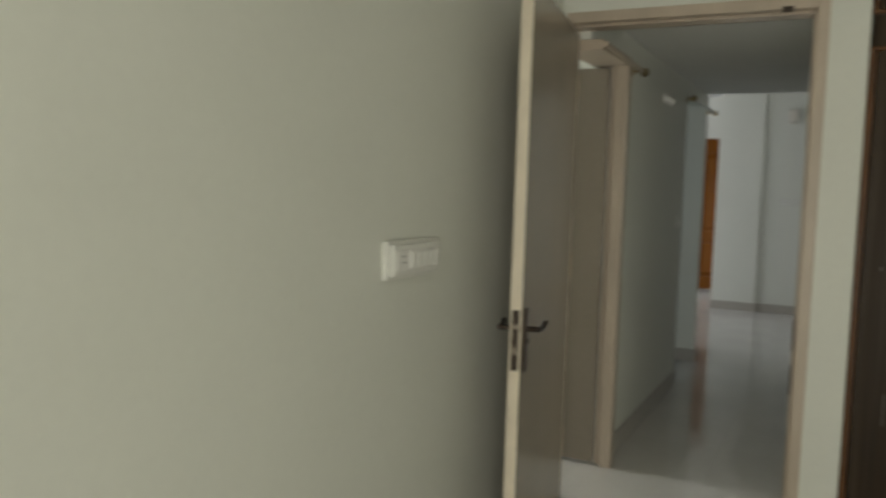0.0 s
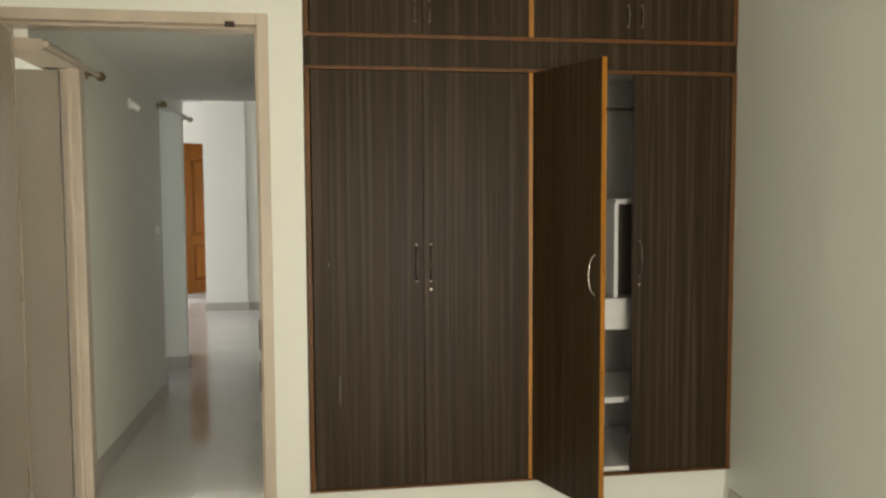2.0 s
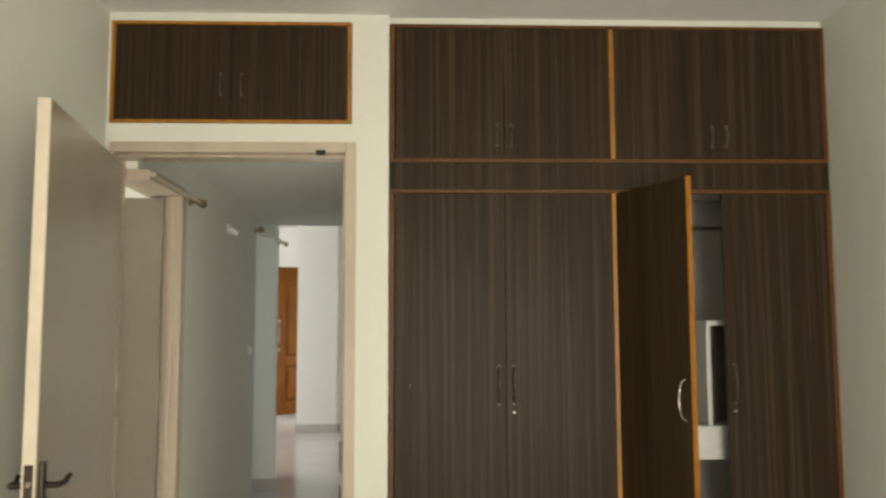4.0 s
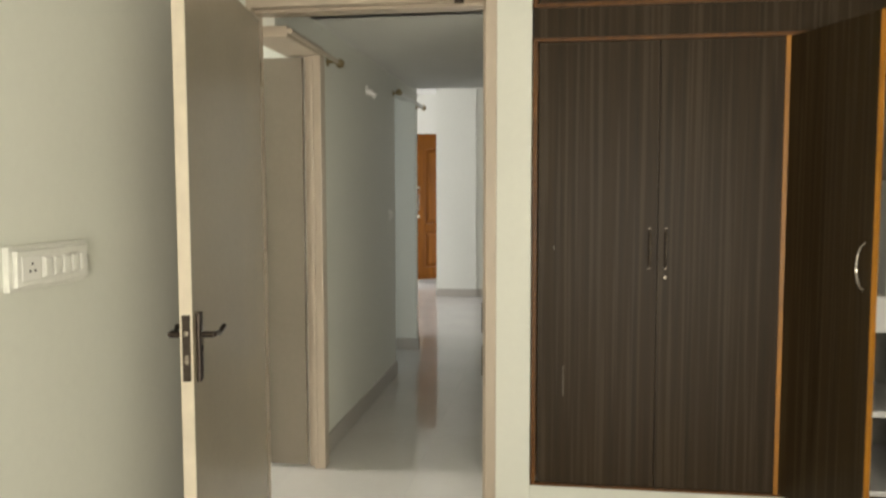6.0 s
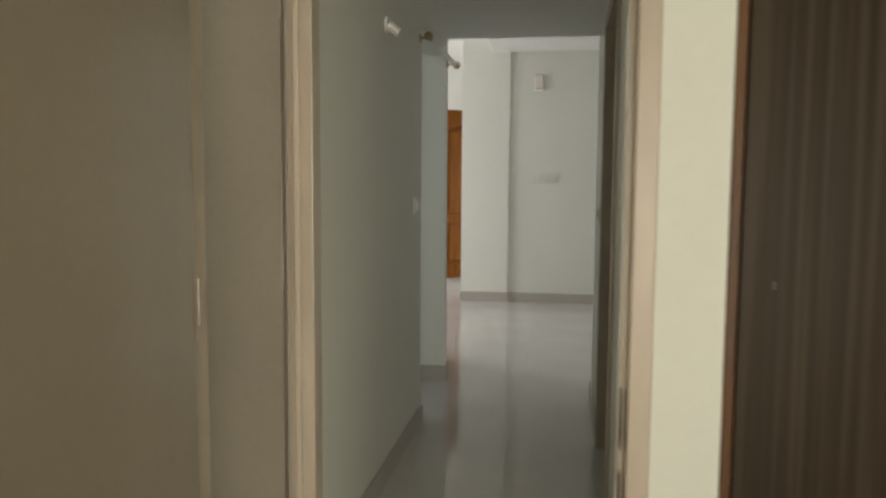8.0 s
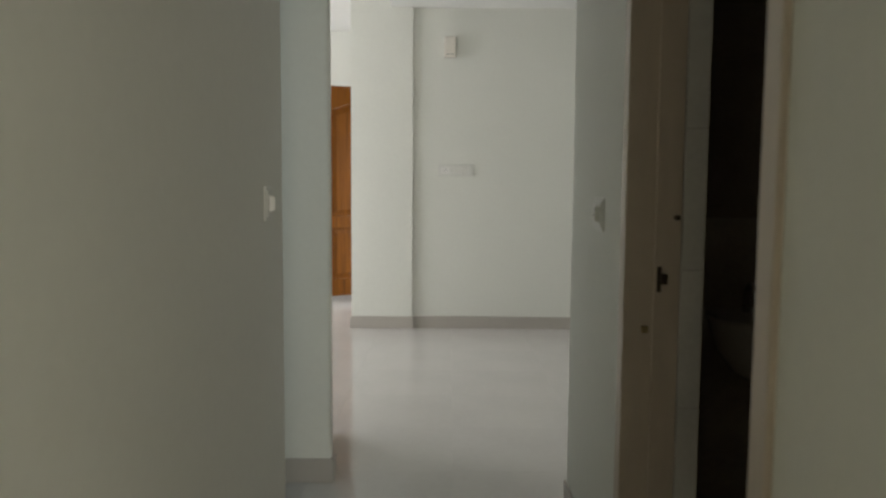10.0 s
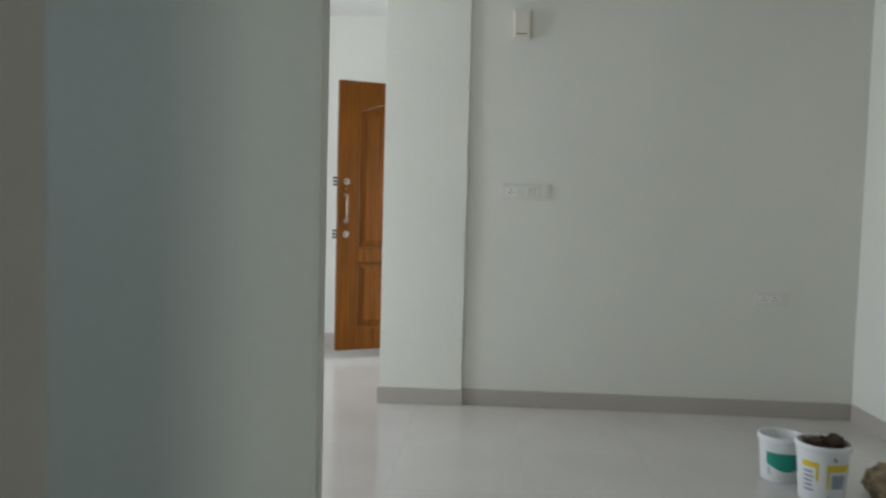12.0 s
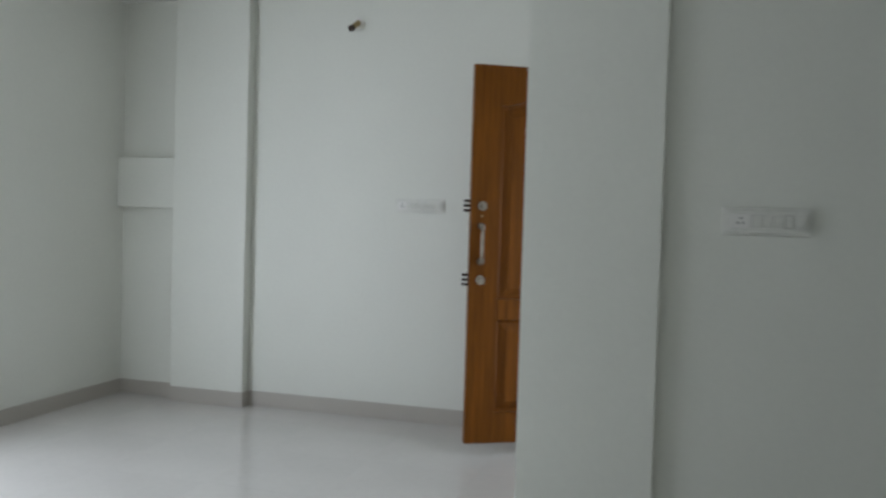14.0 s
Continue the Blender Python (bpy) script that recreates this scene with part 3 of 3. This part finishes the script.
part("bowl", lathe(B(), [(0.05, 0.60), (0.09, 0.625), (0.145, 0.70), (0.17, 0.79), (0.175, 0.80), (0.17, 0.81), (0.145, 0.80), (0.09, 0.73), (0.02, 0.70)]), PORCELAIN, basin, smooth=True)
trap = tube(B(), [(0, 0, 0.60), (0, 0, 0.48), (0.02, 0.01, 0.43), (0.06, 0.03, 0.42), (0.09, 0.06, 0.46), (0.10, 0.172, 0.48)], 0.022)
part("waste_trap", trap, BLACK, basin, "black plastic waste trap", True)
tap = cyl(B(), (0, 0.145, 0.80), (0, 0.145, 0.88), 0.012)
tube(tap, [(0, 0.145, 0.875), (0, 0.11, 0.90), (0, 0.06, 0.88)], 0.010)
part("tap", tap, DULL, basin, smooth=True)

# ---- hall ----
switchboard("switchboard", "white modular switchboard beside the square column", 0.30, 0.10, pose(0.43, 10.180, 1.317), 5, 1, mat=PLATE, depth=0.014)
switchboard("socket_board", "small white socket board low on the hall wall", 0.20, 0.078, pose(1.915, 10.180, 0.713), 1, 2, mat=PLATE, depth=0.014)
switchboard("switchboard", "white modular switchboard beside the teak door", 0.33, 0.088, pose(-1.435, 12.0, 1.385), 7, 1, mat=PLATE, depth=0.014)

mcb = thing("distribution_box", "ivory plastic bell box high on the wall", "box", pose(0.373, 10.180, 2.313))
part("case", box(B(), -0.048, -0.045, -0.083, 0.048, 0, 0.083, 0.006), IVORY, mcb)
part("front_cover", box(B(), -0.042, -0.050, -0.05, 0.042, -0.044, 0.076, 0.003), IVORY, mcb)
part("slot", box(B(), -0.030, -0.0505, -0.062, 0.030, -0.0445, -0.058), BLACK, mcb)

holder = thing("lamp_holder", "brass angled lamp holder on the hall wall", "lamp holder", pose(-1.885, 12.0, 2.56))
part("rose", cyl(B(), (0, 0, 0), (0, -0.014, 0), 0.036), PLASTIC, holder, smooth=True)
part("holder", cyl(B(), (0, -0.010, 0), (-0.015, -0.075, -0.045), 0.020, 0.017), BRASS, holder, smooth=True)
part("cap", cyl(B(), (-0.015, -0.075, -0.045), (-0.018, -0.09, -0.055), 0.021), BRONZE, holder, smooth=True)


def teak_door():
    """The open entrance door: local x from free edge to hinge, faces local -y."""
    a, b = Vector((-0.942, 11.371)), Vector((-0.055, 11.84))
    ang = math.degrees(math.atan2(b.y - a.y, b.x - a.x))
    L, HT = (b - a).length, 2.08
    root = thing("entrance_door", "open polished teak entrance door with arched raised panels", "door", pose(a.x, a.y, 0.07, 0, 0, ang))
    y0, y1 = 0.0, 0.042
    st = 0.165
    part("stile", box(B(), 0, y0, 0, st, y1, HT, 0.003), TEAK, root)
    part("stile", box(B(), L - st, y0, 0, L, y1, HT, 0.003), TEAK, root)
    x0, x1 = st, L - st
    part("bottom_rail", box(B(), x0, y0, 0, x1, y1, 0.17, 0.003), TEAK, root)
    part("lock_rail", box(B(), x0, y0, 0.685, x1, y1, 0.80, 0.003), TEAK, root)
    # top rail with an arched lower edge
    bm = B()
    n = 24
    front, back = [], []
    for k in range(n + 1):
        u = k / n
        z = 1.86 + 0.075 * math.sin(math.pi * u) ** 1.6
        front.append((bm.verts.new((x0 + (x1 - x0) * u, y0, z)), bm.verts.new((x0 + (x1 - x0) * u, y0, HT))))
        back.append((bm.verts.new((x0 + (x1 - x0) * u, y1, z)), bm.verts.new((x0 + (x1 - x0) * u, y1, HT))))
    for k in range(n):
        f, g, bk, bg = front[k], front[k + 1], back[k], back[k + 1]
        bm.faces.new((f[0], g[0], g[1], f[1]))
        bm.faces.new((bk[0], bk[1], bg[1], bg[0]))
        bm.faces.new((f[0], bk[0], bg[0], g[0]))
        bm.faces.new((f[1], g[1], bg[1], bk[1]))
    part("top_rail", bm, TEAK, root)

    def panel(z0, z1, arch):
        """A raised field with sloping margins, sunk between the rails."""
        bm = B()
        rings = []
        for off, y in ((0.0, 0.020), (0.016, 0.024), (0.055, 0.008), (0.060, 0.005)):
            ring = []
            xa, xb, za = x0 + off, x1 - off, z0 + off
            ring += [(xa, y, za), (xb, y, za)]
            for k in range(n + 1):
                u = 1 - k / n
                ring.append((xa + (xb - xa) * u, y, z1 - off + arch * math.sin(math.pi * u) ** 1.6))
            rings.append([bm.verts.new(p) for p in ring])
        for r, q in zip(rings, rings[1:]):
            for k in range(len(r)):
                bm.faces.new((r[k], r[(k + 1) % len(r)], q[(k + 1) % len(q)], q[k]))
        bm.faces.new(rings[-1])
        part("panel", bm, TEAK, root)
        part("panel_back", box(B(), x0, 0.026, z0, x1, 0.036, z1), TEAK, root)

    panel(0.171, 0.684, 0.0)
    panel(0.801, 1.859, 0.074)
    # furniture
    for z in (1.31, 0.905):
        lock = part("lock", cyl(B(), (0.062, 0.001, z), (0.062, -0.012, z), 0.026), STEEL, root, "round steel rim lock", True)
        part("knob", cyl(B(), (0.062, -0.011, z), (0.062, -0.030, z), 0.013, 0.011), STEEL, lock, smooth=True)
        for dz in (-0.026, 0.0, 0.026):
            part("bolt", cyl(B(), (0.005, 0.021, z + dz), (-0.036, 0.021, z + dz), 0.0075, seg=14), BRONZE, root, "dark steel lock bolt", True)
    bm = B()
    for z in (1.005, 1.200):
        cyl(bm, (0.058, 0.0, z), (0.058, -0.006, z), 0.018)
        cyl(bm, (0.058, -0.004, z), (0.058, -0.04, z), 0.008)
        ball(bm, (0.058, -0.042, z), 0.013)
    lathe_pts = [(1.005, 0.009), (1.02, 0.013), (1.035, 0.007), (1.05, 0.010), (1.155, 0.010), (1.17, 0.007), (1.185, 0.013), (1.2, 0.009)]
    for (za, ra), (zb, rb) in zip(lathe_pts, lathe_pts[1:]):
        cyl(bm, (0.058, -0.042, za), (0.058, -0.042, zb), ra, rb, 14)
    part("pull_handle", bm, DULL, root, "turned steel and brass pull handle", True)
    part("keyhole", cyl(B(), (0.062, 0.0005, 1.255), (0.062, -0.002, 1.255), 0.007, seg=12), BRASS, root)
    for z in (0.2, 1.0, 1.8):
        part("hinge", cyl(B(), (L + 0.005, 0.004, z), (L + 0.005, 0.004, z + 0.12), 0.007, seg=12), BRASS, root)


teak_door()


def bucket(label, x, y, r0, r1, h, band, turn=0):
    """A tapered pail with a rolled rim, standing on the floor."""
    root = thing("paint_bucket", label, "bucket", pose(x, y, 0, 0, 0, turn), group="paint buckets on the floor")
    t = 0.003
    part("pail", lathe(B(), [(r0 * 0.96, 0.0), (r0, 0.006), (r1, h - 0.03), (r1 + 0.004, h - 0.028), (r1 + 0.007, h - 0.02), (r1 + 0.007, h - 0.004), (r1 + 0.004, h), (r1 - 0.001, h), (r1 - t, h - 0.006), (r0 - t, 0.02), (0.01, 0.018)], 48), BUCKET, root, smooth=True)

    def patch(name, mat, a0, a1, za, zb, parent=root, wave=0.0):
        bm = B()
        n = 18
        rows = []
        for k in range(n + 1):
            u = k / n
            a = radians(a0 + (a1 - a0) * u)
            lo = za + wave * math.sin(u * 3.0)
            col = []
            for z in (lo, zb):
                r = r0 + (r1 - r0) * z / (h - 0.03) + 0.0012
                col.append(bm.verts.new((r * math.cos(a), r * math.sin(a), z)))
            rows.append(col)
        for p, q in zip(rows, rows[1:]):
            bm.faces.new((p[0], q[0], q[1], p[1]))
        return part(name, bm, mat, parent, smooth=True)

    band(patch, h)
    return root


def green_band(patch, h):
    patch("label_band", GREEN, 210, 330, 0.085, 0.14, wave=-0.03)
    for k in range(3):
        patch("print_bar", BLUEGREY, 214, 224, 0.035 + 0.012 * k, 0.042 + 0.012 * k)


def yellow_band(patch, h):
    patch("label_band", YELLOW, 200, 240, 0.155, 0.18)
    patch("label_band", YELLOW, 258, 320, 0.145, 0.175)
    patch("label_band", YELLOW, 258, 264, 0.07, 0.145)
    patch("label_band", YELLOW, 234, 240, 0.10, 0.155)
    for k in range(5):
        patch("print_bar", BLUEGREY, 203, 228 - 2 * (k % 3), 0.05 + 0.02 * k, 0.060 + 0.02 * k)
    patch("print_bar", BLUEGREY, 270, 305, 0.07, 0.13)
    patch("print_bar", BLUEGREY, 262, 270, 0.022, 0.036)


bucket("white plastic paint bucket with a green label band", 1.60, 9.07, 0.082, 0.097, 0.21, green_band)
bucket("larger white plastic paint bucket with yellow labels and a rag", 1.695, 8.84, 0.092, 0.108, 0.25, yellow_band)


def crumpled(name, label, category, x, y, z, rx, ry, rz, mat, seed, amp=0.35):
    bm = B()
    bmesh.ops.create_icosphere(bm, subdivisions=4, radius=1)
    off = Vector((seed * 3.1, seed * 1.7, seed * 0.9))
    for v in bm.verts:
        d = v.co.normalized()
        k = 1 + amp * noise.noise(d * 2.2 + off) + 0.5 * amp * noise.noise(d * 6 + off)
        v.co = Vector((d.x * rx * k, d.y * ry * k, max(d.z * rz * k, -rz * 0.75)))
    lo = min(v.co.z for v in bm.verts)
    for v in bm.verts:
        v.co.z -= lo
    ob = new(name, mesh_of(name, bm, mat, True))
    ob.matrix_world = pose(x, y, z)
    return tagged(ob, label, category)


crumpled("rag", "crumpled dark brown rag heaped in the bucket", "rag", 1.695, 8.84, 0.165, 0.078, 0.07, 0.06, RAG, 3, 0.9)
crumpled("jute_sack", "crumpled beige jute sack on the tiled floor", "sack", 1.99, 8.86, 0.0, 0.095, 0.085, 0.085, SACK, 5, 0.3)


# windows that let the daylight in, behind the walk
def window(name, label, x0, x1, z0, z1, m):
    root = thing(name, label, "window", m, kind="structure")
    w = 0.05
    for a in ((x0, z0, x1, z0 + w), (x0, z1 - w, x1, z1)):
        part("frame_rail", box(B(), a[0], 0.05, a[1], a[2], 0.10, a[3], 0.003), CREAM, root)
    for x in (x0, (x0 + x1) / 2 - w / 2, x1 - w):
        part("frame_stile", box(B(), x, 0.05, z0 + w, x + w, 0.10, z1 - w, 0.003), CREAM, root)


window("window_1", "cream framed bedroom window", 0.95, 2.75, 0.12, 2.2, pose(0, -2.75, 0))
window("window_2", "cream framed balcony door of the hall", 8.3, 10.2, 0.1, 2.2, pose(-3.66, 0, 0, 0, 0, 90))
window("window_3", "cream framed side room window", 4.3, 5.5, 0.8, 2.1, pose(-1.28, 0, 0, 0, 0, 90))
window("window_4", "cream framed window of the far side room", 3.42, 4.12, 0.75, 1.95, pose(-3.43, 0, 0, 0, 0, 90))

ground = structure("ground", [(-300, -300, -0.6, 300, 300, -0.3)], GROUT, "plain pale ground outside the flat", "ground")

# floor tiles, laid last
tile_mesh = mesh_of("tile", box(B(), -0.2997, -0.2997, -0.012, 0.2997, 0.2997, 0.0), TILE)
for i in range(11):
    for j in range(26):
        x, y = -3.5 + 0.6 * i, -2.4 + 0.6 * j
        bedroom = -0.6 < x < 3.0 and y < 4.0
        middle = 4.0 <= y < 6.9 and x < 2.6
        hall = y >= 6.3 and y < 12.2 and x < 2.6
        if bedroom or middle or hall or (x < 1 and 3.2 < y < 4.1):
            t = new("tile", tile_mesh)
            t.location = (x, y, 0)
            t.parent = floor
